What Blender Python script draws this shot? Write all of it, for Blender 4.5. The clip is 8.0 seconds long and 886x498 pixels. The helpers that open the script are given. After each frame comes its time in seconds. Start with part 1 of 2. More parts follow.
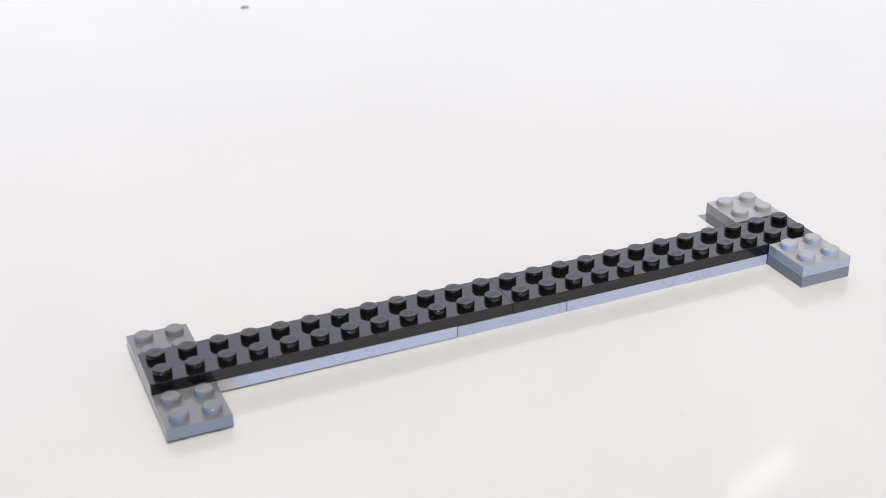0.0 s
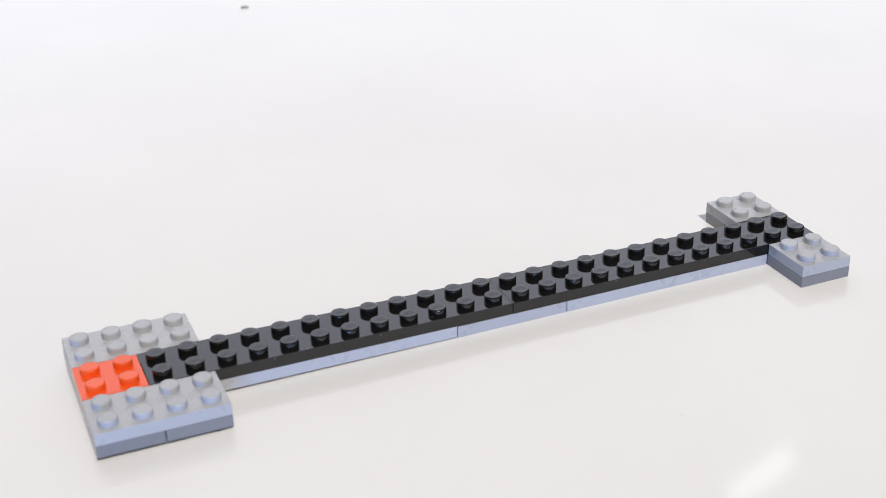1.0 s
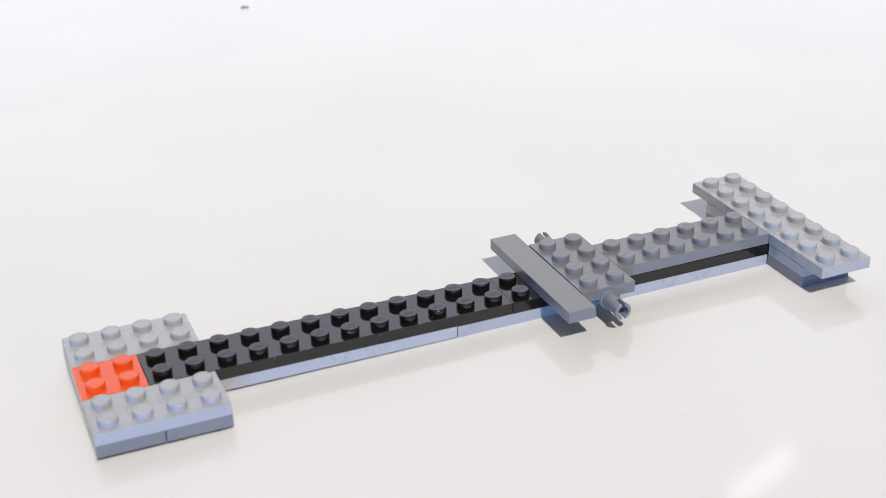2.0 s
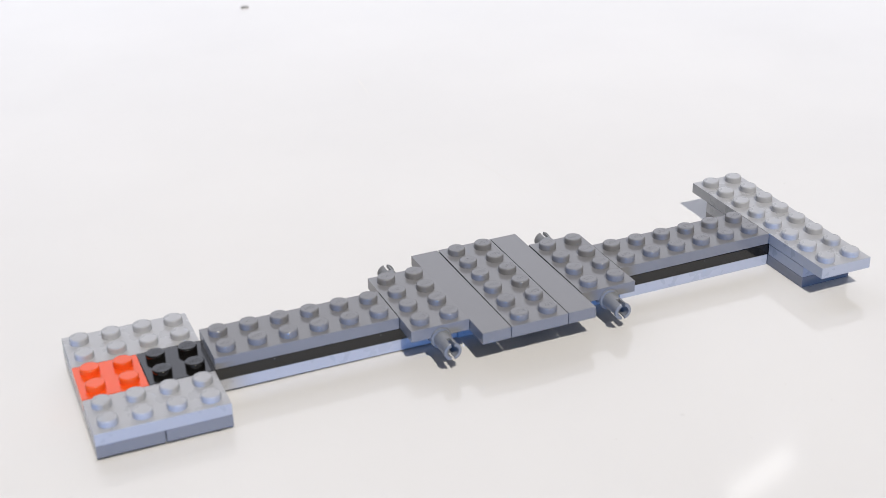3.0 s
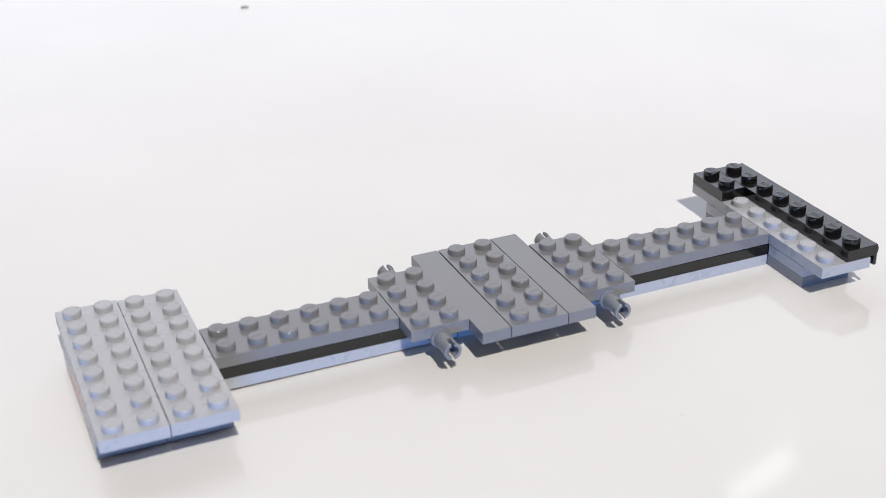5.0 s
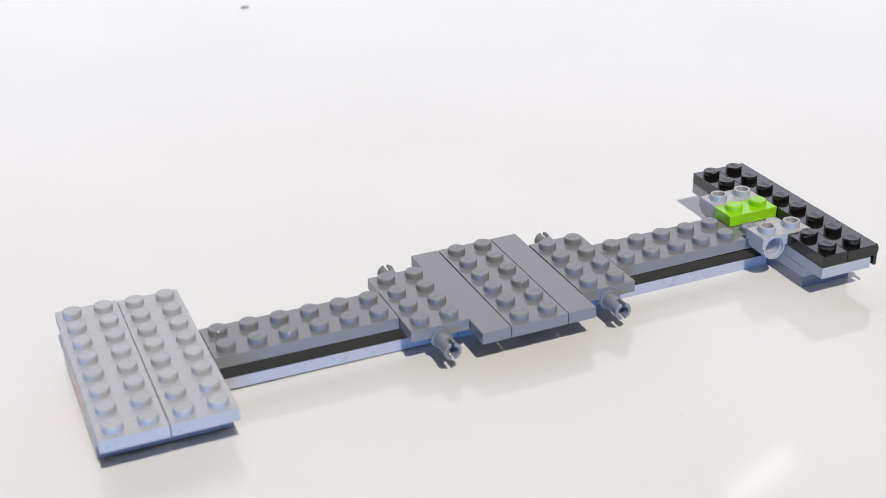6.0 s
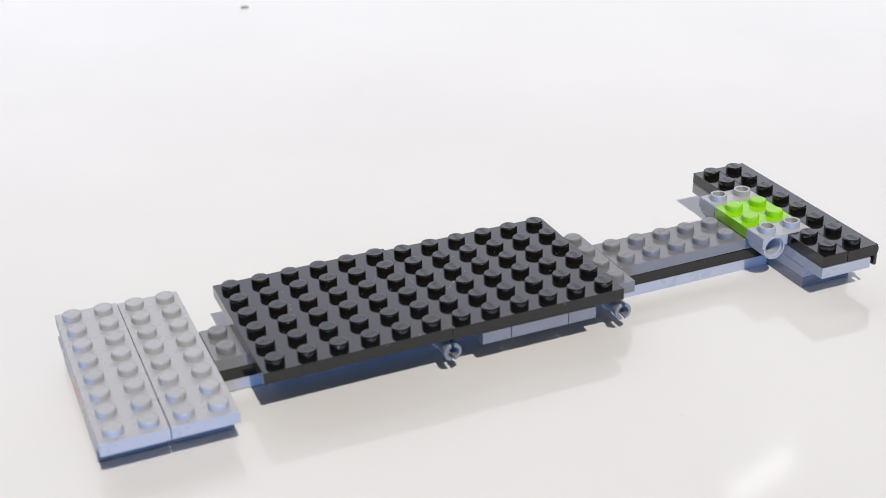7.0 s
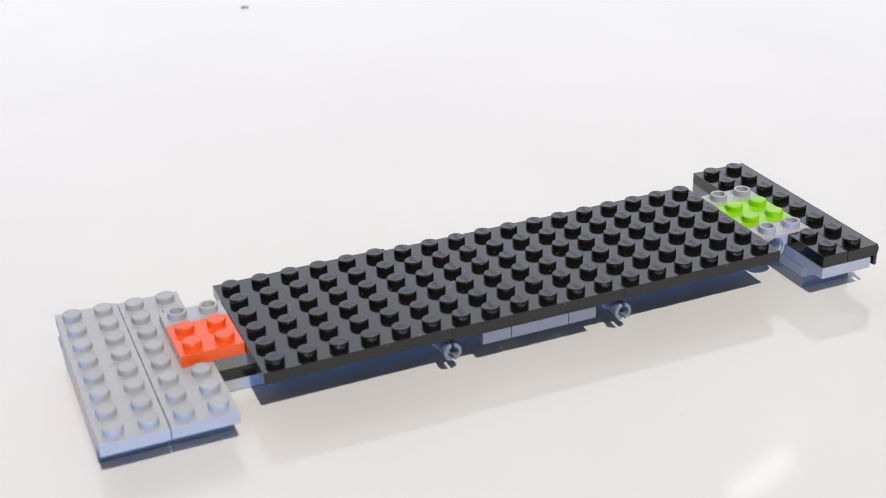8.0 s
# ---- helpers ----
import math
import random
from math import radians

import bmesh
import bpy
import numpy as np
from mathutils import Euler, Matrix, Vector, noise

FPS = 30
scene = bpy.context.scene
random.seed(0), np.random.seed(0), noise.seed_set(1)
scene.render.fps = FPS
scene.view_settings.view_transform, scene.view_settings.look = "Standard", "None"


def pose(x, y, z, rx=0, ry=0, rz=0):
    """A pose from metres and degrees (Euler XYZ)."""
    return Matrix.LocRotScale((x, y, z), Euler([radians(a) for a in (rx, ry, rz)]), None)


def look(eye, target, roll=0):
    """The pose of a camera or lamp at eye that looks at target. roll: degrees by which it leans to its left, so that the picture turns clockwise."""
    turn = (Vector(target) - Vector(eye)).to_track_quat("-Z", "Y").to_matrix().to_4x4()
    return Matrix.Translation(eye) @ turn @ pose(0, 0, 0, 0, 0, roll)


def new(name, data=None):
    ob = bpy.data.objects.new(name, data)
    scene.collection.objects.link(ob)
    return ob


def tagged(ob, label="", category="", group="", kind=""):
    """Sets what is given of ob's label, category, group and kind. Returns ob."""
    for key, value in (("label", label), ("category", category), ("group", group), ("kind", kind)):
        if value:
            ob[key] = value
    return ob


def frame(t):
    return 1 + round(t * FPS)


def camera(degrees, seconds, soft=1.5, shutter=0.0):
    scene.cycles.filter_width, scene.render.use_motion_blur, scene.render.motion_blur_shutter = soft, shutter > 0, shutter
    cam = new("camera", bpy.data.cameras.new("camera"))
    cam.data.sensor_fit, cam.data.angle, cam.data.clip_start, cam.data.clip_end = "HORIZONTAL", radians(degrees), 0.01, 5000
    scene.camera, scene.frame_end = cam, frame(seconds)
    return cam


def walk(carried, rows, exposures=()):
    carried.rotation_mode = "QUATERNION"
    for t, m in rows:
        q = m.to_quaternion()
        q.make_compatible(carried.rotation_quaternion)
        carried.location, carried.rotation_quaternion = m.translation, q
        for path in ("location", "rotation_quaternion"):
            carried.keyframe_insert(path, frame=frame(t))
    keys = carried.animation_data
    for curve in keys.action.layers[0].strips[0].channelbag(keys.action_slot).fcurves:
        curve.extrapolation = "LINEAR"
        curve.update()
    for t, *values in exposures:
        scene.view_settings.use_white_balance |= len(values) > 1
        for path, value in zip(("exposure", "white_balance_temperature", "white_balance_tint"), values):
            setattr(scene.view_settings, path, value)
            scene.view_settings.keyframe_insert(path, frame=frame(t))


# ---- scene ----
# The studded plates have an 8 mm grid and are 3.2 mm thick.
UNIT, THICK = 0.008, 0.0032

# ---- camera: it stands still on its tripod ----
cam = camera(36.649, 8.0, soft=0.55)
STAND = pose(-0.03639, -0.27875, 0.17633, 63.545, 1.631, -22.878)
walk(cam, [(0, STAND), (8, STAND)])
cam.data.dof.use_dof, cam.data.dof.focus_distance, cam.data.dof.aperture_fstop = True, 0.39, 21.0

# ---- light: sun through the front window, added blue fill, an assumed white-curtained window behind ----
scene.view_settings.exposure = 0.342
world = bpy.data.worlds.new("sky")
scene.world = world
world.use_nodes = True
sky = world.node_tree.nodes.new("ShaderNodeTexSky")
sky.sky_type, sky.sun_disc = "NISHITA", False
sky.sun_elevation, sky.sun_rotation = radians(54), radians(184)
backdrop = world.node_tree.nodes["Background"]
backdrop.inputs["Strength"].default_value = 0.05
world.node_tree.links.new(sky.outputs["Color"], backdrop.inputs["Color"])

sun = new("sun", bpy.data.lights.new("sun", "SUN"))
sun.data.energy, sun.data.angle, sun.data.color = 2.12, radians(0.5), (1.0, 0.931, 0.834)
sun.matrix_world = look((0, 0, 3), (0.03 * 3, 0.72 * 3, 0))

# front wall, behind the camera: a window sized for the sun, below it a slit
# cut for the added blue fill lamp; back window: beyond the table
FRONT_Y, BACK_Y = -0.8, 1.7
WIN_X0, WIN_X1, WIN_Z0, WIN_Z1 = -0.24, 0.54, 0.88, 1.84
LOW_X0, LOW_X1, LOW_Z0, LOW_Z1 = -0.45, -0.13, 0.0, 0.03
BACK_X0, BACK_X1, BACK_Z0, BACK_Z1 = -1.4, 2.4, 0.25, 2.6


def opening_light(name, x0, x1, z0, z1, y, toward, watts, colour):
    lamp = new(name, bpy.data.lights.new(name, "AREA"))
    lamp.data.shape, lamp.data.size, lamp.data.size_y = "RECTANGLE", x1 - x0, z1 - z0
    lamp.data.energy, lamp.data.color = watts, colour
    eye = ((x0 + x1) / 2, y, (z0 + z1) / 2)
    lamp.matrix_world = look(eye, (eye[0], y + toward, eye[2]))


# unseen blue fill lamp, added at table height to tint the front faces
opening_light("front_blue_fill", LOW_X0, LOW_X1, LOW_Z0, LOW_Z1, FRONT_Y - 0.03, 1, 3.4, (0.115, 0.38, 1.06))
opening_light("back_skylight", BACK_X0, BACK_X1, BACK_Z0, BACK_Z1, BACK_Y + 0.03, -1, 26.2, (0.985, 0.985, 1.08))
# small added lamp that glints on the table, placed to fit the camera's view
glint_lamp = new("table_glint_light", bpy.data.lights.new("table_glint_light", "AREA"))
glint_lamp.data.shape, glint_lamp.data.size, glint_lamp.data.size_y, glint_lamp.data.energy = "RECTANGLE", 0.045, 0.17, 0.06
glint_lamp.matrix_world = look((1.516, BACK_Y + 0.01, 1.617), (0.116, -0.083, 0), -48)


# ---- materials ----
def nodes_of(name):
    m = bpy.data.materials.new(name)
    m.use_nodes = True
    t = m.node_tree
    return m, t, t.nodes["Principled BSDF"]


def add_node(t, kind, **inputs):
    n = t.nodes.new(kind)
    for key, value in inputs.items():
        n.inputs[key.replace("_", " ")].default_value = value
    return n


def plastic(name, colour, rough=0.22, dusty=0.0, ior=1.53):
    """Moulded plastic: faint moulding marks, finger grease, fine scratches."""
    m, t, b = nodes_of(name)
    co = add_node(t, "ShaderNodeTexCoord")
    info = add_node(t, "ShaderNodeObjectInfo")
    big = add_node(t, "ShaderNodeTexNoise", Scale=160.0, Detail=3.0)
    fine = add_node(t, "ShaderNodeTexNoise", Scale=1800.0, Detail=2.0)
    for n in (big, fine):
        t.links.new(co.outputs["Object"], n.inputs["Vector"])
    tone = add_node(t, "ShaderNodeMapRange", From_Min=0.0, From_Max=1.0, To_Min=0.95, To_Max=1.05)
    t.links.new(info.outputs["Random"], tone.inputs["Value"])
    blotch = add_node(t, "ShaderNodeMapRange", From_Min=0.3, From_Max=0.7, To_Min=0.985, To_Max=1.015)
    t.links.new(big.outputs["Fac"], blotch.inputs["Value"])
    both = t.nodes.new("ShaderNodeMath")
    both.operation = "MULTIPLY"
    t.links.new(tone.outputs["Result"], both.inputs[0])
    t.links.new(blotch.outputs["Result"], both.inputs[1])
    mul = t.nodes.new("ShaderNodeVectorMath")
    mul.operation = "SCALE"
    mul.inputs[0].default_value = colour
    t.links.new(both.outputs["Value"], mul.inputs["Scale"])
    if dusty:
        specks = add_node(t, "ShaderNodeTexVoronoi", Scale=330.0)
        t.links.new(co.outputs["Object"], specks.inputs["Vector"])
        grit = add_node(t, "ShaderNodeMapRange", From_Min=0.035, From_Max=0.06, To_Min=dusty, To_Max=0.0)
        t.links.new(specks.outputs["Distance"], grit.inputs["Value"])
        mix = t.nodes.new("ShaderNodeMix")
        mix.data_type = "RGBA"
        t.links.new(grit.outputs["Result"], mix.inputs["Factor"])
        t.links.new(mul.outputs["Vector"], mix.inputs[6])
        mix.inputs[7].default_value = (0.5, 0.5, 0.5, 1)
        t.links.new(mix.outputs[2], b.inputs["Base Color"])
    else:
        t.links.new(mul.outputs["Vector"], b.inputs["Base Color"])
    gloss = add_node(t, "ShaderNodeMapRange", From_Min=0.3, From_Max=0.7, To_Min=rough * 0.8, To_Max=rough * 1.2)
    t.links.new(big.outputs["Fac"], gloss.inputs["Value"])
    t.links.new(gloss.outputs["Result"], b.inputs["Roughness"])
    bump = add_node(t, "ShaderNodeBump", Strength=0.006, Distance=0.00005)
    t.links.new(fine.outputs["Fac"], bump.inputs["Height"])
    t.links.new(bump.outputs["Normal"], b.inputs["Normal"])
    b.inputs["IOR"].default_value = ior
    return m


LIGHT_GREY = plastic("light_grey_plastic", (0.427, 0.44, 0.472), 0.3)
DARK_GREY = plastic("dark_grey_plastic", (0.212, 0.216, 0.232), 0.17)
PIN_GREY = plastic("worn_dark_grey_plastic", (0.21, 0.22, 0.238), 0.42)
BLACK = plastic("black_plastic", (0.0080, 0.0075, 0.0069), 0.1, 0.5, 1.61)
RED = plastic("orange_red_plastic", (0.88, 0.105, 0.016), 0.18)
LIME = plastic("lime_plastic", (0.30, 0.66, 0.012), 0.18)


def table_white():
    m, t, b = nodes_of("white_laminate")
    co = add_node(t, "ShaderNodeTexCoord")
    cloud = add_node(t, "ShaderNodeTexNoise", Scale=9.0, Detail=4.0)
    grain = add_node(t, "ShaderNodeTexNoise", Scale=420.0, Detail=2.0)
    specks = add_node(t, "ShaderNodeTexVoronoi", Scale=38.0)
    for n in (cloud, grain, specks):
        t.links.new(co.outputs["Object"], n.inputs["Vector"])
    ramp = t.nodes.new("ShaderNodeValToRGB")
    ramp.color_ramp.elements[0].position, ramp.color_ramp.elements[1].position = 0.35, 0.65
    ramp.color_ramp.elements[0].color = (0.765, 0.765, 0.765, 1)
    ramp.color_ramp.elements[1].color = (0.80, 0.80, 0.80, 1)
    t.links.new(cloud.outputs["Fac"], ramp.inputs["Fac"])
    dot = add_node(t, "ShaderNodeMapRange", From_Min=0.012, From_Max=0.03, To_Min=0.94, To_Max=1.0)
    t.links.new(specks.outputs["Distance"], dot.inputs["Value"])
    mul = t.nodes.new("ShaderNodeVectorMath")
    mul.operation = "SCALE"
    t.links.new(ramp.outputs["Color"], mul.inputs[0])
    t.links.new(dot.outputs["Result"], mul.inputs["Scale"])
    t.links.new(mul.outputs["Vector"], b.inputs["Base Color"])
    gloss = add_node(t, "ShaderNodeMapRange", From_Min=0.3, From_Max=0.7, To_Min=0.045, To_Max=0.08)
    t.links.new(cloud.outputs["Fac"], gloss.inputs["Value"])
    t.links.new(gloss.outputs["Result"], b.inputs["Roughness"])
    bump = add_node(t, "ShaderNodeBump", Strength=0.02, Distance=0.0003)
    t.links.new(grain.outputs["Fac"], bump.inputs["Height"])
    t.links.new(bump.outputs["Normal"], b.inputs["Normal"])
    b.inputs["IOR"].default_value = 1.42
    return m


def paint(name, colour, rough=0.7):
    m, t, b = nodes_of(name)
    co = add_node(t, "ShaderNodeTexCoord")
    n = add_node(t, "ShaderNodeTexNoise", Scale=6.0, Detail=5.0)
    t.links.new(co.outputs["Object"], n.inputs["Vector"])
    ramp = t.nodes.new("ShaderNodeValToRGB")
    ramp.color_ramp.elements[0].color = (*[c * 0.94 for c in colour], 1)
    ramp.color_ramp.elements[1].color = (*colour, 1)
    t.links.new(n.outputs["Fac"], ramp.inputs["Fac"])
    t.links.new(ramp.outputs["Color"], b.inputs["Base Color"])
    b.inputs["Roughness"].default_value = rough
    bump = add_node(t, "ShaderNodeBump", Strength=0.1, Distance=0.002)
    t.links.new(n.outputs["Fac"], bump.inputs["Height"])
    t.links.new(bump.outputs["Normal"], b.inputs["Normal"])
    return m


TABLE_WHITE = table_white()
WALL_PAINT = paint("grey_wall_paint", (0.36, 0.36, 0.36))
CEILING_PAINT = paint("grey_ceiling_paint", (0.42, 0.42, 0.42))
FLOOR_WOOD = paint("grey_floor_covering", (0.35, 0.34, 0.33), 0.5)
SCRATCH = paint("greyish_scratch", (0.66, 0.65, 0.63), 0.4)
DIRT = paint("grey_crumb", (0.33, 0.33, 0.34), 0.8)


# ---- mesh tools ----
def finish(bm, name, material):
    for f in bm.faces:
        f.smooth = max(abs(c) for c in f.normal) < 0.999
    for e in bm.edges:
        if len(e.link_faces) == 2 and e.calc_face_angle(0) > radians(35):
            e.smooth = False
    me = bpy.data.meshes.new(name)
    bm.to_mesh(me)
    bm.free()
    me.materials.append(material)
    return me


def add_box(bm, x0, y0, z0, x1, y1, z1):
    v = [bm.verts.new(c) for c in ((x0, y0, z0), (x1, y0, z0), (x1, y1, z0), (x0, y1, z0), (x0, y0, z1), (x1, y0, z1), (x1, y1, z1), (x0, y1, z1))]
    return [bm.faces.new([v[i] for i in q]) for q in ((3, 2, 1, 0), (4, 5, 6, 7), (0, 1, 5, 4), (1, 2, 6, 5), (2, 3, 7, 6), (3, 0, 4, 7))]


def add_lathe(bm, profile, segments, m=Matrix()):
    """A closed ring of (radius, height) turned about z."""
    rings = []
    for i in range(segments):
        a = 2 * math.pi * i / segments
        rings.append([bm.verts.new(m @ Vector((r * math.cos(a), r * math.sin(a), h))) for r, h in profile])
    n = len(profile)
    for i in range(segments):
        a, b = rings[i], rings[(i + 1) % segments]
        for j in range(n):
            k = (j + 1) % n
            bm.faces.new((a[j], b[j], b[k], a[k]))


def structure(name, bm, material, label, category):
    bmesh.ops.recalc_face_normals(bm, faces=bm.faces)
    return tagged(new(name, finish(bm, name, material)), label, category, kind="structure")


# ---- the room and the table ----
def holed_wall(name, x0, x1, y, w, z0, z1, holes):
    """A wall along x with openings, one above the other, through it."""
    bm = bmesh.new()
    low = z0
    for hx0, hx1, hz0, hz1 in holes:
        for box in ((x0, y, low, x1, y + w, hz0), (x0, y, hz0, hx0, y + w, hz1), (hx1, y, hz0, x1, y + w, hz1)):
            add_box(bm, *box)
        low = hz1
    add_box(bm, x0, y, low, x1, y + w, z1)
    structure(name, bm, WALL_PAINT, "plain grey painted wall with a wide window opening", "wall")


def build_room():
    x0, x1, z0, z1, w = -2.4, 2.8, -0.75, 2.75, 0.12
    for name, box in (("wall_west", (x0 - w, FRONT_Y - w, z0, x0, BACK_Y + w, z1)), ("wall_east", (x1, FRONT_Y - w, z0, x1 + w, BACK_Y + w, z1))):
        bm = bmesh.new()
        add_box(bm, *box)
        structure(name, bm, WALL_PAINT, "plain grey painted wall closing the room", "wall")
    # the lower opening is only a slit for the added fill lamp
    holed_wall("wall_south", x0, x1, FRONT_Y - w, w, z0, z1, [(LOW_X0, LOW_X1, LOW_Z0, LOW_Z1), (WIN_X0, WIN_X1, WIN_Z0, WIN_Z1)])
    holed_wall("wall_north", x0, x1, BACK_Y, w, z0, z1, [(BACK_X0, BACK_X1, BACK_Z0, BACK_Z1)])
    bm = bmesh.new()
    add_box(bm, x0 - w, FRONT_Y - w, z1, x1 + w, BACK_Y + w, z1 + 0.1)
    structure("ceiling", bm, CEILING_PAINT, "plain grey painted ceiling of the room", "ceiling")
    bm = bmesh.new()
    add_box(bm, x0 - w, FRONT_Y - w, z0 - 0.1, x1 + w, BACK_Y + w, z0)
    structure("floor", bm, FLOOR_WOOD, "plain grey floor under the white table", "floor")
    bm = bmesh.new()
    add_box(bm, -60, -60, z0 - 0.3, 60, 60, z0 - 0.12)
    structure("ground", bm, FLOOR_WOOD, "plain grey ground outside the room", "ground")


def build_table():
    top = new("table")
    tagged(top, "glossy white laminate table top with faint scratches", "table")
    bm = bmesh.new()
    add_box(bm, -1.2, -0.72, -0.03, 1.4, 1.1, 0.0)
    bmesh.ops.bevel(bm, geom=bm.edges[:], offset=0.002, segments=2, affect="EDGES")
    ob = new("tabletop", finish(bm, "tabletop", TABLE_WHITE))
    ob.parent = top
    bm = bmesh.new()
    add_box(bm, -0.025, -0.025, -0.75, 0.025, 0.025, -0.03)
    bmesh.ops.bevel(bm, geom=bm.edges[:], offset=0.003, segments=2, affect="EDGES")
    me = finish(bm, "leg", WALL_PAINT)
    for x in (-1.12, 1.32):
        for y in (-0.64, 1.02):
            leg = new("leg", me)
            leg.parent, leg.location = top, (x, y, 0)


def build_wear():
    """Faint scratches, a crumb and dust on the table."""
    table = bpy.data.objects["table"]
    lines = ((0.126, 0.2091, 0.1232, 0.186, 0.0006), (0.1303, 0.1292, 0.1381, 0.0711, 0.0002), (0.1622, 0.0443, 0.1638, 0.0305, 0.00018), (0.0819, 0.0818, 0.0919, 0.0792, 0.0002))
    for k, (x0, y0, x1, y1, w) in enumerate(lines):
        bm = bmesh.new()
        along = Vector((x1 - x0, y1 - y0, 0))
        side = Vector((-along.y, along.x, 0)).normalized()
        rows = []
        for i in range(13):
            c = Vector((x0, y0, 0.00002)) + along * i / 12 + side * noise.noise((i * 0.4, k * 7.0, 0)) * 0.0003
            h = side * w * 0.5 * math.sin(math.pi * (i + 0.3) / 12.6) * (0.7 + 0.5 * noise.noise((i * 1.7, k, 3)))
            rows.append((bm.verts.new(c - h), bm.verts.new(c + h)))
        for a, b in zip(rows, rows[1:]):
            bm.faces.new((a[0], a[1], b[1], b[0]))
        bmesh.ops.recalc_face_normals(bm, faces=bm.faces)
        child("scratch", finish(bm, "scratch", SCRATCH), table)
    bm = bmesh.new()
    bmesh.ops.create_icosphere(bm, subdivisions=3, radius=0.0011)
    for v in bm.verts:
        v.co = v.co * (1 + 0.5 * noise.noise(v.co * 1300))
        v.co.x *= 1.9
        v.co.z = max(v.co.z * 0.5, -0.0003) + 0.0003
    for f in bm.faces:
        f.smooth = True
    crumb = tagged(new("crumb", finish(bm, "crumb", DIRT)), "small grey crumb lying on the white table", "crumb")
    crumb.matrix_basis = pose(0.1122, 0.3262, 0, 0, 0, -20)
    bm = bmesh.new()
    rng = random.Random(4)
    spots = [(0.0944, -0.0577), (0.1225, -0.0702), (0.143, -0.0547), (0.1486, -0.0652), (0.2144, 0.0448), (0.1568, 0.0637), (0.0452, 0.0908), (0.0954, 0.0992)]
    spots += [(0.0218, 0.1177), (0.0174, 0.0987), (0.0166, 0.0965), (0.0198, 0.0919), (0.0153, 0.1083), (0.0123, 0.0905), (0.0369, 0.0995), (0.0438, 0.1012), (0.0452, 0.0908), (0.0249, 0.0898), (0.02, 0.1078), (0.0029, 0.0963)]
    spots += [(rng.uniform(-0.03, 0.12), rng.uniform(0.06, 0.14)) for i in range(12)]
    for x, y in spots:
        r = rng.uniform(0.0001, 0.0002)
        bmesh.ops.create_icosphere(bm, subdivisions=1, radius=1.0, matrix=Matrix.Translation((x, y, r * 0.12)) @ Matrix.Rotation(rng.uniform(0, 3), 4, "Z") @ Matrix.Diagonal((r * rng.uniform(1, 2), r, r * 0.25, 1)))
    tagged(new("dust", finish(bm, "dust", SCRATCH)), "tiny grey dust specks on the white table", "dust", kind="stuff")


# ---- the building pieces ----
CACHE = {}


def stud_mesh(material):
    """A solid stud with a rounded rim."""
    key = ("stud", material.name)
    if key not in CACHE:
        bm = bmesh.new()
        r, h, b = 0.00242, 0.0017, 0.00045
        n = 28
        rings = []
        for rad, z in ((r, -0.0002), (r, h - b), (r - b * 0.076, h - b * 0.617), (r - b * 0.293, h - b * 0.293), (r - b * 0.617, h - b * 0.076), (r - b, h)):
            rings.append([bm.verts.new((rad * math.cos(2 * math.pi * i / n), rad * math.sin(2 * math.pi * i / n), z)) for i in range(n)])
        for a, c in zip(rings, rings[1:]):
            for i in range(n):
                bm.faces.new((a[i], a[(i + 1) % n], c[(i + 1) % n], c[i]))
        bm.faces.new(rings[-1])
        for f in bm.faces:
            f.smooth = True
        bm.normal_update()
        CACHE[key] = finish(bm, "stud", material)
    return CACHE[key]


def mark_mesh(material, turn):
    """The raised maker's mark on a stud, as plain bars."""
    key = ("mark", material.name, turn)
    if key not in CACHE:
        bm = bmesh.new()
        spin = Matrix.Rotation(radians(turn), 4, "Z")
        h, up = 0.0017, {BLACK: 0.00005, DARK_GREY: 0.00004}[material]
        bars = ((-0.00125, 0, 0.00011, 0.0006), (-0.00105, -0.0005, 0.0002, 0.00011), (-0.00055, 0, 0.00011, 0.0006), (-0.00035, 0.0005, 0.0002, 0.0001), (-0.0004, 0, 0.00016, 0.0001), (-0.0004, -0.0005, 0.0002, 0.0001),
                (0.0002, 0, 0.00011, 0.0006), (0.00045, 0.00052, 0.0002, 0.0001), (0.00045, -0.00052, 0.0002, 0.0001), (0.0010, 0, 0.00011, 0.0006), (0.00145, 0, 0.00011, 0.0006))
        for x, y, sx, sy in bars:
            m = spin @ Matrix.Translation((x * 0.95 + y * 0.3, y, 0))
            for v in {v for f in add_box(bm, -sx, -sy, h - 0.0001, sx, sy, h + up) for v in f.verts}:
                v.co = m @ v.co
        bm.normal_update()
        CACHE[key] = finish(bm, "mark", material)
    return CACHE[key]


def hollow_stud_mesh(material):
    key = ("hollow", material.name)
    if key not in CACHE:
        bm = bmesh.new()
        add_lathe(bm, ((0.00242, -0.0002), (0.00242, 0.00155), (0.00236, 0.00166), (0.00225, 0.0017), (0.00178, 0.0017), (0.0017, 0.0016), (0.0016, -0.0002)), 28)
        bmesh.ops.recalc_face_normals(bm, faces=bm.faces)
        CACHE[key] = finish(bm, "hollow_stud", material)
    return CACHE[key]


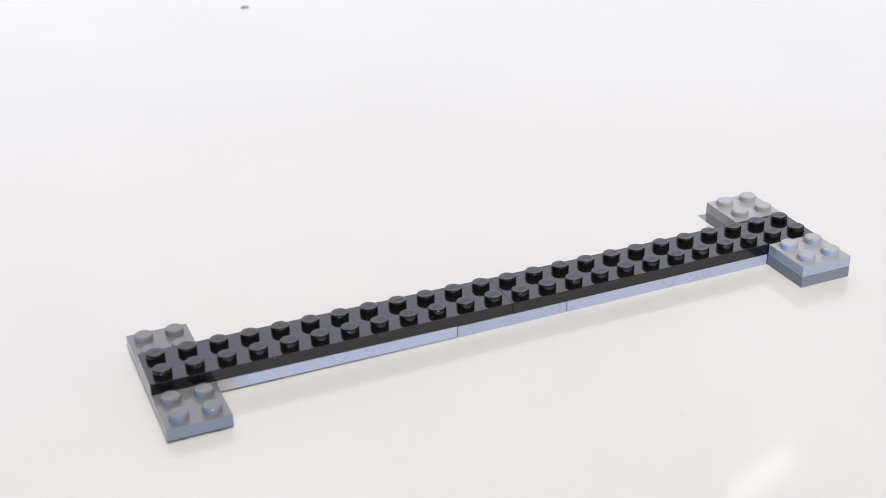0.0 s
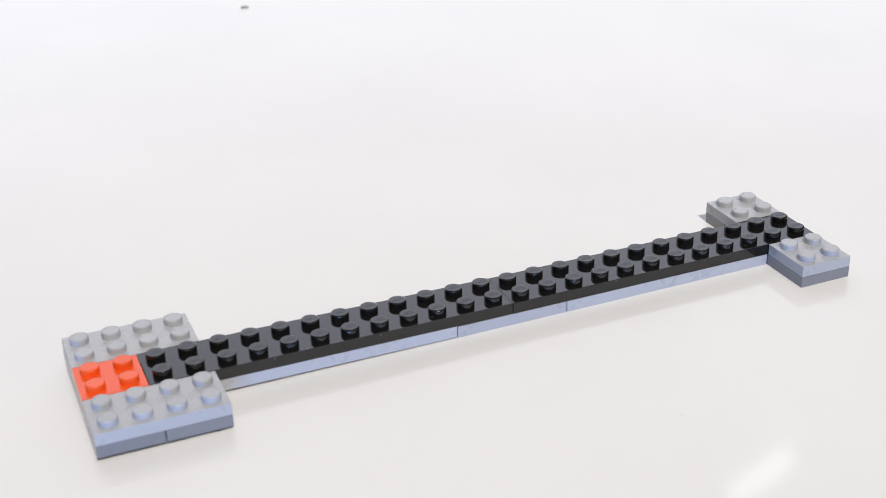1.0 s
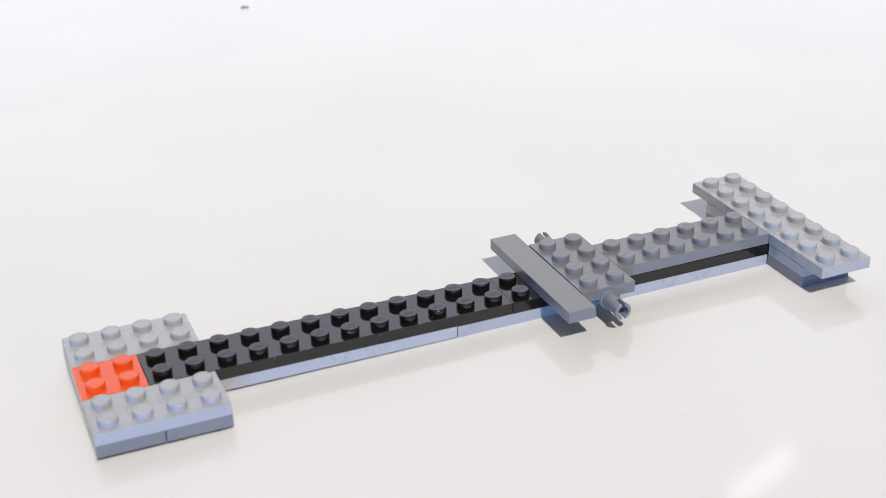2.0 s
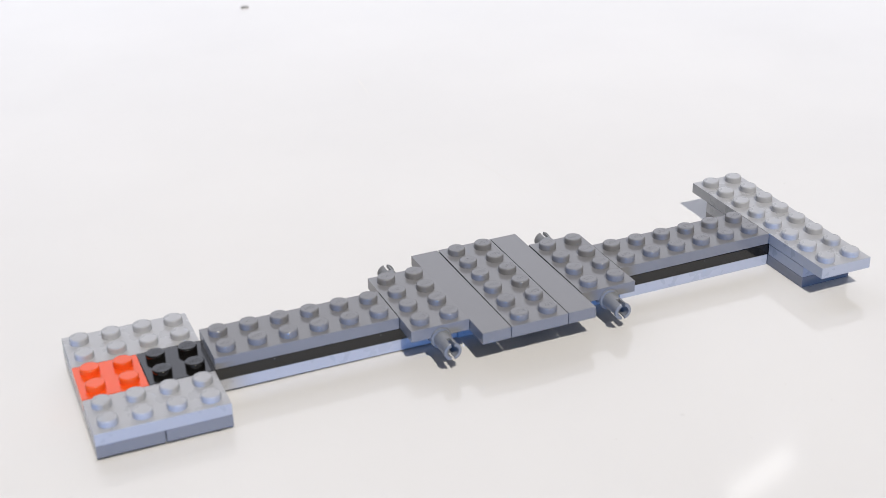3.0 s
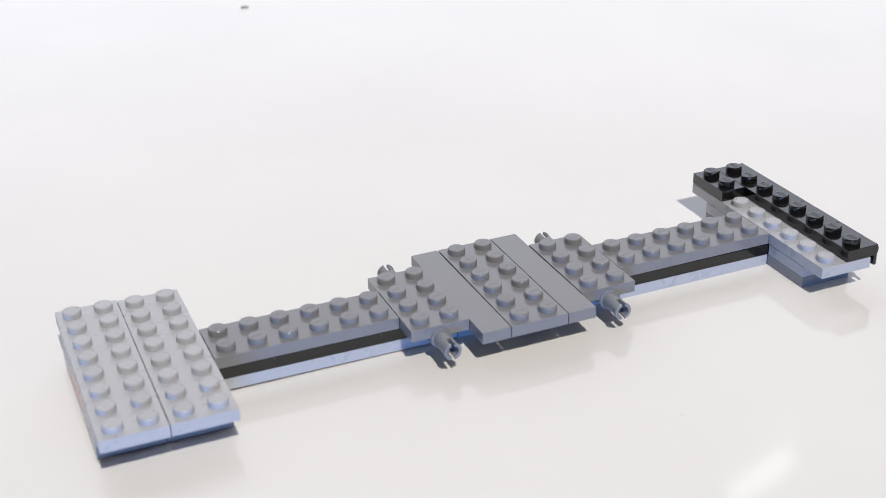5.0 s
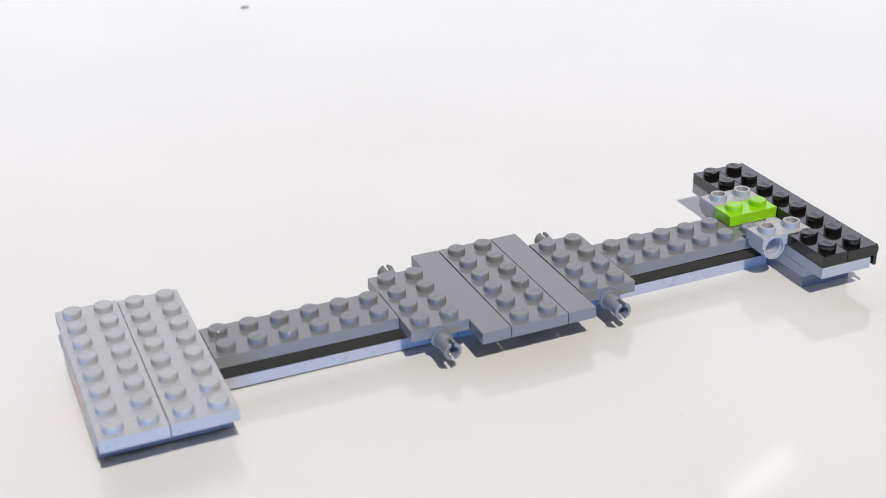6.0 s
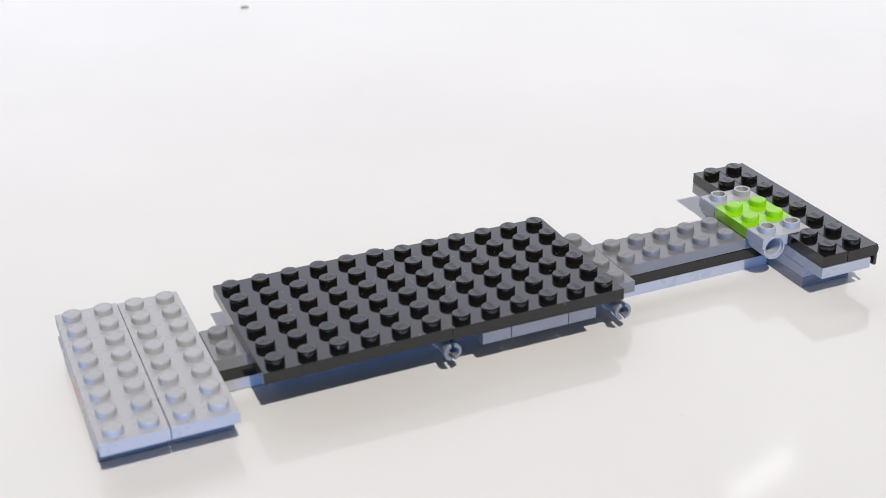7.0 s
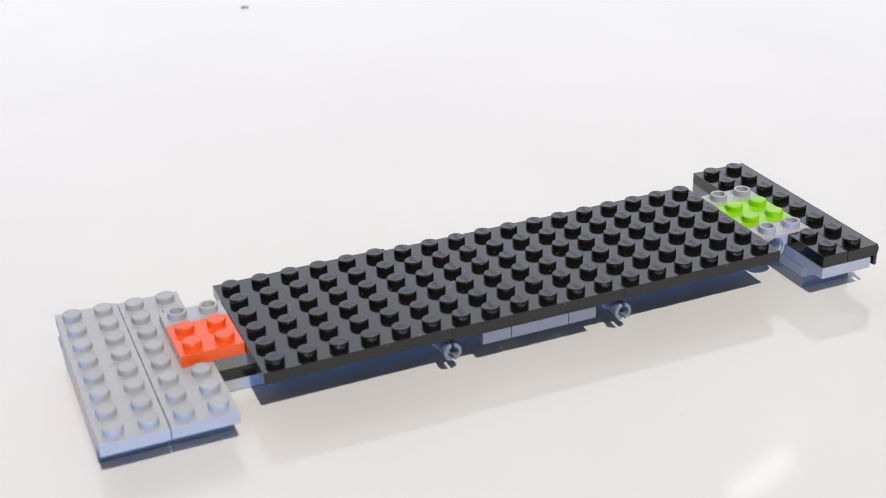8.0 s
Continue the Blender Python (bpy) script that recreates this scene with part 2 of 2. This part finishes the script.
def plate_mesh(nx, ny, material, wider=0.0, g=0.0001):
    """A hollow plate: bevelled walls and top, open below. Its corner is at the origin."""
    key = ("plate", nx, ny, material.name, wider, g)
    if key not in CACHE:
        bm = bmesh.new()
        add_box(bm, g, g, 0.00002, nx * UNIT - g + wider, ny * UNIT - g, THICK - 0.00001)
        bmesh.ops.bevel(bm, geom=bm.edges[:], offset=0.00013, segments=2, profile=0.6, affect="EDGES")
        bm.normal_update()
        low = min(bm.faces, key=lambda f: f.calc_center_median().z + (1 if f.normal.z > -0.99 else 0))
        bmesh.ops.inset_region(bm, faces=[low], thickness=0.0012, use_even_offset=True)
        hole = bmesh.ops.extrude_discrete_faces(bm, faces=[low])["faces"][0]
        bmesh.ops.translate(bm, verts=hole.verts[:], vec=(0, 0, 0.0021))
        bm.normal_update()
        CACHE[key] = finish(bm, "body", material)
    return CACHE[key]


def child(name, mesh, thing, m=None, label=""):
    ob = new(name, mesh)
    ob.parent = thing
    if m is not None:
        ob.matrix_basis = m
    if label:
        ob["label"] = label
    return ob


def plate(nx, ny, material, label, turn=0, name="studded_plate", category="toy brick", wider=0.0, g=0.0001):
    thing = tagged(new(name), label, category, "plates of the toy chassis")
    child("body", plate_mesh(nx, ny, material, wider, g), thing)
    for i in range(nx):
        for j in range(ny):
            stud = child("stud", stud_mesh(material), thing, pose((i + 0.5) * UNIT, (j + 0.5) * UNIT, THICK))
            if material in (BLACK, DARK_GREY):
                child("mark", mark_mesh(material, turn), stud)
    return thing


def add_scuff(thing, path):
    """A short pale scuff in the top of a plate, along a path in millimetres."""
    bm = bmesh.new()
    rows = []
    for i, (x, y) in enumerate(path):
        w = 0.05 + 0.09 * (i % 2)
        rows.append([bm.verts.new(((x + d) / 1000, (y - 0.3 * d) / 1000, THICK + 0.000004)) for d in (-w, w)])
    for a, b in zip(rows, rows[1:]):
        bm.faces.new((a[0], a[1], b[1], b[0]))
    bmesh.ops.recalc_face_normals(bm, faces=bm.faces)
    child("scuff", finish(bm, "scuff", DIRT), thing, label="short pale scuff")


def tile(nx, ny, material, label):
    thing = tagged(new("smooth_tile"), label, "toy brick", "plates of the toy chassis")
    child("body", plate_mesh(nx, ny, material), thing)
    return thing


def lathe_mesh(name, profile, segments, material):
    bm = bmesh.new()
    add_lathe(bm, profile, segments, Matrix.Rotation(radians(90), 4, "X"))
    bmesh.ops.remove_doubles(bm, verts=bm.verts[:], dist=1e-8)
    bmesh.ops.recalc_face_normals(bm, faces=bm.faces)
    return finish(bm, name, material)


def prong_mesh(material):
    """One springy half of a split pin's tip, with a lip at its end."""
    bm = bmesh.new()
    m = Matrix.Rotation(radians(90), 4, "X")
    prof = ((0.00216, 0.0044), (0.00216, 0.0068), (0.00238, 0.0071), (0.00238, 0.0076), (0.0022, 0.0078), (0.0015, 0.0078), (0.00145, 0.0044))
    a0, a1, n = radians(-76), radians(76), 14
    rings = []
    for i in range(n + 1):
        a = a0 + (a1 - a0) * i / n
        rings.append([bm.verts.new(m @ Vector((r * math.cos(a), r * math.sin(a), h))) for r, h in prof])
    for p, q in zip(rings, rings[1:]):
        for j in range(len(prof)):
            k = (j + 1) % len(prof)
            bm.faces.new((p[j], q[j], q[k], p[k]))
    bm.faces.new(rings[0])
    bm.faces.new(rings[-1])
    bmesh.ops.recalc_face_normals(bm, faces=bm.faces)
    return finish(bm, "prong", material)


def add_pin(thing, m):
    """A split, hollow axle pin along -y, with a collar at its root."""
    if "pin" not in CACHE:
        CACHE["pin"] = lathe_mesh("pin", ((0.0, -0.007), (0.0023, -0.007), (0.0022, 0.0001), (0.00216, 0.0045), (0.00145, 0.0045), (0.00145, 0.0025), (0.0, 0.0025)), 32, PIN_GREY)
        CACHE["collar"] = lathe_mesh("collar", ((0.0021, -0.0001), (0.0028, -0.0001), (0.0028, 0.0004), (0.0027, 0.00055), (0.0021, 0.0006)), 32, PIN_GREY)
        CACHE["prong"] = prong_mesh(PIN_GREY)
    pin = child("pin", CACHE["pin"], thing, m, "split hollow grey axle pin")
    child("collar", CACHE["collar"], pin)
    child("prong", CACHE["prong"], pin)
    child("prong", CACHE["prong"], pin, pose(0, 0, 0, 0, 180, 0))


def pin_plate(material, label):
    thing = plate(2, 4, material, label, 180, "pin_plate")
    if "pin_block" not in CACHE:
        bm = bmesh.new()
        add_box(bm, UNIT - 0.0036, 0.0004, -0.0016, UNIT + 0.0036, 0.0074, 0.0015)
        bmesh.ops.bevel(bm, geom=bm.edges[:], offset=0.0011, segments=4, affect="EDGES")
        bm.normal_update()
        CACHE["pin_block"] = finish(bm, "pin_block", material)
    child("pin_block", CACHE["pin_block"], thing)
    child("pin_block", CACHE["pin_block"], thing, pose(2 * UNIT, 4 * UNIT, 0, 0, 0, 180))
    add_pin(thing, pose(UNIT, 0.0, -0.0003))
    add_pin(thing, pose(UNIT, 4 * UNIT, -0.0003, 0, 0, 180))
    return thing


def hole_plate(material, label):
    """A 2 x 1 plate with hollow studs and a pin hole under one half."""
    thing = tagged(new("hole_plate"), label, "toy brick", "plates of the toy chassis")
    if "arched" not in CACHE:
        bm = bmesh.new()
        arch = [(0.004 - 0.003 * math.cos(a), -0.0003 + 0.003 * math.sin(a)) for a in (math.radians(7 + 166 * i / 16) for i in range(17))]
        side = [(0.00008, 0.00002)] + arch + [(0.01592, 0.00002), (0.01592, 0.00319), (0.00008, 0.00319)]
        ends = [[bm.verts.new((x, y, max(z, 0.00002))) for x, z in side] for y in (0.00008, 0.00792)]
        for i in range(len(side)):
            k = (i + 1) % len(side)
            bm.faces.new((ends[0][i], ends[0][k], ends[1][k], ends[1][i]))
        bm.faces.new(ends[0])
        bm.faces.new(ends[1][::-1])
        bmesh.ops.remove_doubles(bm, verts=bm.verts[:], dist=1e-7)
        bmesh.ops.recalc_face_normals(bm, faces=bm.faces)
        rim = [e for e in bm.edges if all(v.co.z > 0.003 for v in e.verts) and e.calc_face_angle(0) > 1]
        bmesh.ops.bevel(bm, geom=rim, offset=0.00013, segments=2, affect="EDGES")
        bmesh.ops.triangulate(bm, faces=[f for f in bm.faces if len(f.verts) > 8])
        bm.normal_update()
        CACHE["arched"] = finish(bm, "body", material)
    child("body", CACHE["arched"], thing)
    for i in range(2):
        child("hollow_stud", hollow_stud_mesh(material), thing, pose((i + 0.5) * UNIT, 0.5 * UNIT, THICK))
    if "socket" not in CACHE:
        bm = bmesh.new()
        w = UNIT - 0.0001
        add_lathe(bm, ((0.00245, 0.0009), (0.0030, 0.0009), (0.0030, 0.0), (0.00335, 0.0), (0.0034, 0.00006), (0.0034, w - 0.00006), (0.00335, w), (0.0030, w), (0.0030, w - 0.0009), (0.00245, w - 0.0009)), 36, Matrix.Rotation(radians(-90), 4, "X"))
        bmesh.ops.recalc_face_normals(bm, faces=bm.faces)
        CACHE["socket"] = finish(bm, "pin_socket", material)
    child("pin_socket", CACHE["socket"], thing, pose(0.5 * UNIT, 0.00002, -0.0003), "round counterbored pin hole")
    return thing


def rail_plate(material, label):
    """A 1 x 2 plate with a hooked rail along its outer side."""
    thing = plate(1, 2, material, label, 90, "rail_plate", wider=0.0019, g=0.00004)
    if "rail" not in CACHE:
        bm = bmesh.new()
        side = [(9.81, 2.7), (9.95, 2.65), (10.2, 2.3), (10.25, 1.6), (10.1, 0.8), (9.9, 0.4), (9.9, -2.7), (9.7, -2.9), (9.0, -2.9), (8.9, -2.7), (8.9, 0.01), (9.81, 0.01)]
        ends = [[bm.verts.new((x / 1000, y, z / 1000)) for x, z in side] for y in (0.0001, 2 * UNIT - 0.0001)]
        for i in range(len(side)):
            k = (i + 1) % len(side)
            bm.faces.new((ends[0][i], ends[0][k], ends[1][k], ends[1][i]))
        bm.faces.new(ends[0])
        bm.faces.new(ends[1][::-1])
        bmesh.ops.recalc_face_normals(bm, faces=bm.faces)
        bm.normal_update()
        CACHE["rail"] = finish(bm, "rail", material)
    child("rail", CACHE["rail"], thing)
    return thing


def at(gx, gy, layer, rz=0, slack=0.0, lean=0.0, length=1):
    """A place on the stud grid; the first layer lies on the table. slack, lean: millimetres by which
    a piece is raised at its start and at its end, length units on, to fit the camera's view."""
    ry = -math.degrees(math.atan2((lean - slack) / 1000, length * UNIT)) if lean else 0
    return pose(gx * UNIT, gy * UNIT, (layer - 1) * THICK + slack / 1000, 0, ry, rz)


def bowed(m, up, turn=0.0):
    """The place when the near half of the beam still bows up, by so many millimetres at its end, or
    has been pushed round a little, by so many degrees."""
    if m.translation.x > 9.5 * UNIT:
        return m
    hinge = Matrix.Translation((12 * UNIT, 0, 0.00012))
    aside = Matrix.Rotation(radians(turn if m.translation.x < 8.5 * UNIT else 0), 4, "Z")
    return hinge @ aside @ Matrix.Rotation(up / 1000 / (14 * UNIT), 4, "Y") @ Matrix.Translation((-12 * UNIT, 0, 0)) @ m


ARRIVALS, LYING = [], []
BOW, REST, PUSHED = 0.88, 0.1, 0.09


def lay(thing, m):
    """A piece that lies there from the start."""
    thing.matrix_basis = m
    LYING.append((thing, m))


def arrives(seconds, thing, m, lift=0.0):
    ARRIVALS.append((seconds, thing, m, lift))


def build_chassis():
    lg, dg = "light grey", "dark grey"
    # lying there from the start
    lay(plate(2, 6, DARK_GREY, "dark grey studded plate lying crosswise on the table"), at(0, -2, 1))
    lay(plate(8, 2, LIGHT_GREY, "light grey long studded plate under the black beam"), at(2, 0, 1))
    lay(plate(4, 2, LIGHT_GREY, "light grey short studded plate under the black beam"), at(10, 0, 1))
    lay(plate(8, 2, LIGHT_GREY, "light grey long studded plate under the black beam"), at(14, 0, 1))
    lay(plate(2, 6, DARK_GREY, "dark grey studded plate lying crosswise on the table"), at(22, -2, 1))
    lay(plate(12, 2, BLACK, "shiny black long studded plate forming the beam"), at(0, 0, 2))
    lay(plate(12, 2, BLACK, "shiny black long studded plate forming the beam"), at(12, 0, 2))
    lay(plate(2, 2, LIGHT_GREY, "small square light grey plate beside the black beam"), at(22, -2, 2))
    lay(plate(2, 2, LIGHT_GREY, "small square light grey plate beside the black beam"), at(22, 2, 2))
    # added one by one
    step = 8 / 30
    t = 1 / 30
    cross = "dark grey studded plate lying crosswise on the table"
    arrives(t, plate(2, 6, DARK_GREY, cross), at(-2, -2, 1, 0.12))
    arrives(t + step, plate(4, 2, LIGHT_GREY, "light grey studded plate bridging two dark plates"), at(-2, 2, 2))
    arrives(t + 2 * step, plate(4, 2, LIGHT_GREY, "light grey studded plate bridging two dark plates"), at(-2, -2, 2))
    arrives(t + 3 * step, plate(2, 2, RED, "square orange-red plate between two grey plates"), at(-2, 0, 2))
    arrives(t + 4 * step, plate(2, 8, LIGHT_GREY, "long light grey plate across the beam's end"), at(22, -3, 3, 0, 0.06))
    arrives(t + 5 * step, plate(6, 2, DARK_GREY, "dark grey studded plate along the black beam"), at(16, 0, 3, 0, 0.0, 0.15, 6))
    arrives(t + 6 * step, pin_plate(DARK_GREY, "dark grey plate with an axle pin each side"), at(14.01, -1, 3) @ pose(0, 0, 0, 0, 0, -0.22))
    arrives(t + 7 * step, tile(1, 6, DARK_GREY, "smooth dark grey tile across the black beam"), at(13, -2, 3))
    arrives(t + 8 * step, plate(2, 6, DARK_GREY, "dark grey studded plate between two smooth tiles"), at(11, -2, 3))
    arrives(t + 9 * step, tile(1, 6, DARK_GREY, "smooth dark grey tile across the black beam"), at(10, -2, 3) @ pose(0, 0, 0, 0, 0, 0.22))
    arrives(t + 10 * step, pin_plate(DARK_GREY, "dark grey plate with an axle pin each side"), at(8, -1, 3))
    arrives(t + 11 * step, plate(6, 2, DARK_GREY, "dark grey studded plate along the black beam"), at(2, 0, 3))
    arrives(t + 12 * step, plate(2, 8, LIGHT_GREY, "long light grey plate across the beam's end"), at(0, -3, 3))
    arrives(t + 13 * step, plate(2, 8, LIGHT_GREY, "long light grey plate across the beam's end"), pose(-0.00002, -0.0001, 0) @ at(-2, -3, 3) @ pose(0, 0, 0, 0.4))
    for i, y in enumerate((3, 1, -1, -3)):
        arrives(t + (14 + i) * step, rail_plate(BLACK, "small black plate with a hooked side rail"), at(23, y, 4, 0, 0.34 - 0.025 * (y + 3)) @ pose(0, 0, 0, -0.18), 0.003)
    arrives(t + 18 * step, plate(1, 2, BLACK, "small black studded plate on the grey crosswise plate", 90), at(22, 3, 4, 0, 0.19) @ pose(0, 0, 0, -0.18))
    arrives(t + 19 * step, plate(1, 2, BLACK, "small black studded plate on the grey crosswise plate", 90), at(22, -3, 4, 0, 0.34) @ pose(0, 0, 0, -0.18))
    arrives(t + 20 * step, hole_plate(LIGHT_GREY, "light grey plate with hollow studs and pin hole"), at(21, 2, 4, 0, 0.35), 0.0038)
    arrives(t + 21 * step, hole_plate(LIGHT_GREY, "light grey plate with hollow studs and pin hole"), at(21, -1, 4, 0, 0.35), 0.0038)
    arrives(t + 22 * step, plate(2, 1, LIME, "small lime green plate between two hollow-studded plates"), at(21, 1, 4, 0, 0.35))
    arrives(t + 23 * step, plate(2, 1, LIME, "small lime green plate between two hollow-studded plates"), at(21, 0, 4, 0, 0.35))
    arrives(t + 25 * step, plate(6, 6, BLACK, "large square shiny black studded plate", 0, g=0.00004), at(3, -2, 4, 0, -0.05, 0.4, 6) @ pose(0, 0, 0, 0.4))
    scuffed = plate(6, 6, BLACK, "large square shiny black studded plate with a pale scuff", 90, g=0.00004)
    add_scuff(scuffed, [(6.54, 19.71), (7.7, 20.18), (8.84, 21.36), (10.37, 23.06)])
    arrives(t + 26 * step, scuffed, at(9, -2, 4, 0, 0.08, 0.14, 6))
    arrives(t + 27 * step, plate(6, 6, BLACK, "large square shiny black studded plate", 90, g=0.00004), at(15, -2, 4, 0, 0.14, 0.45, 6))
    arrives(t + 28 * step, plate(2, 2, RED, "square orange-red plate beside the large black plate"), at(1, 0, 4))
    arrives(t + 29 * step, hole_plate(LIGHT_GREY, "light grey plate with hollow studs beside the orange-red plate"), at(3, 3, 4, 180), 0.0038)


def motions():
    """Each piece waits on the table behind the camera until it is set in place; pressing on the
    second large black plate flattens the bowed half of the beam."""
    press = 209 / 30
    for thing, m in LYING:
        if m.translation.x < 9.5 * UNIT:
            walk(thing, [(0, bowed(m, BOW)), (press - 1 / 30, bowed(m, BOW)), (press, bowed(m, REST, PUSHED)), (8, bowed(m, REST, PUSHED))])
    for i, (t, thing, m, lift) in enumerate(ARRIVALS):
        wait = pose(0.14 + 0.075 * (i % 8), -0.66 + 0.085 * (i // 8), lift) @ at(0, 0, 1, 180 if m.to_3x3()[0][0] < 0 else 0)
        rows = [(0, wait), (t - 1 / 30, wait)]
        if t < press - 0.05:
            rows += [(t, bowed(m, BOW)), (press - 1 / 30, bowed(m, BOW)), (press, bowed(m, REST, PUSHED)), (8, bowed(m, REST, PUSHED))]
        else:
            rows += [(t, bowed(m, REST, PUSHED)), (8, bowed(m, REST, PUSHED))]
        walk(thing, rows)


build_room()
build_table()
build_chassis()
build_wear()
motions()
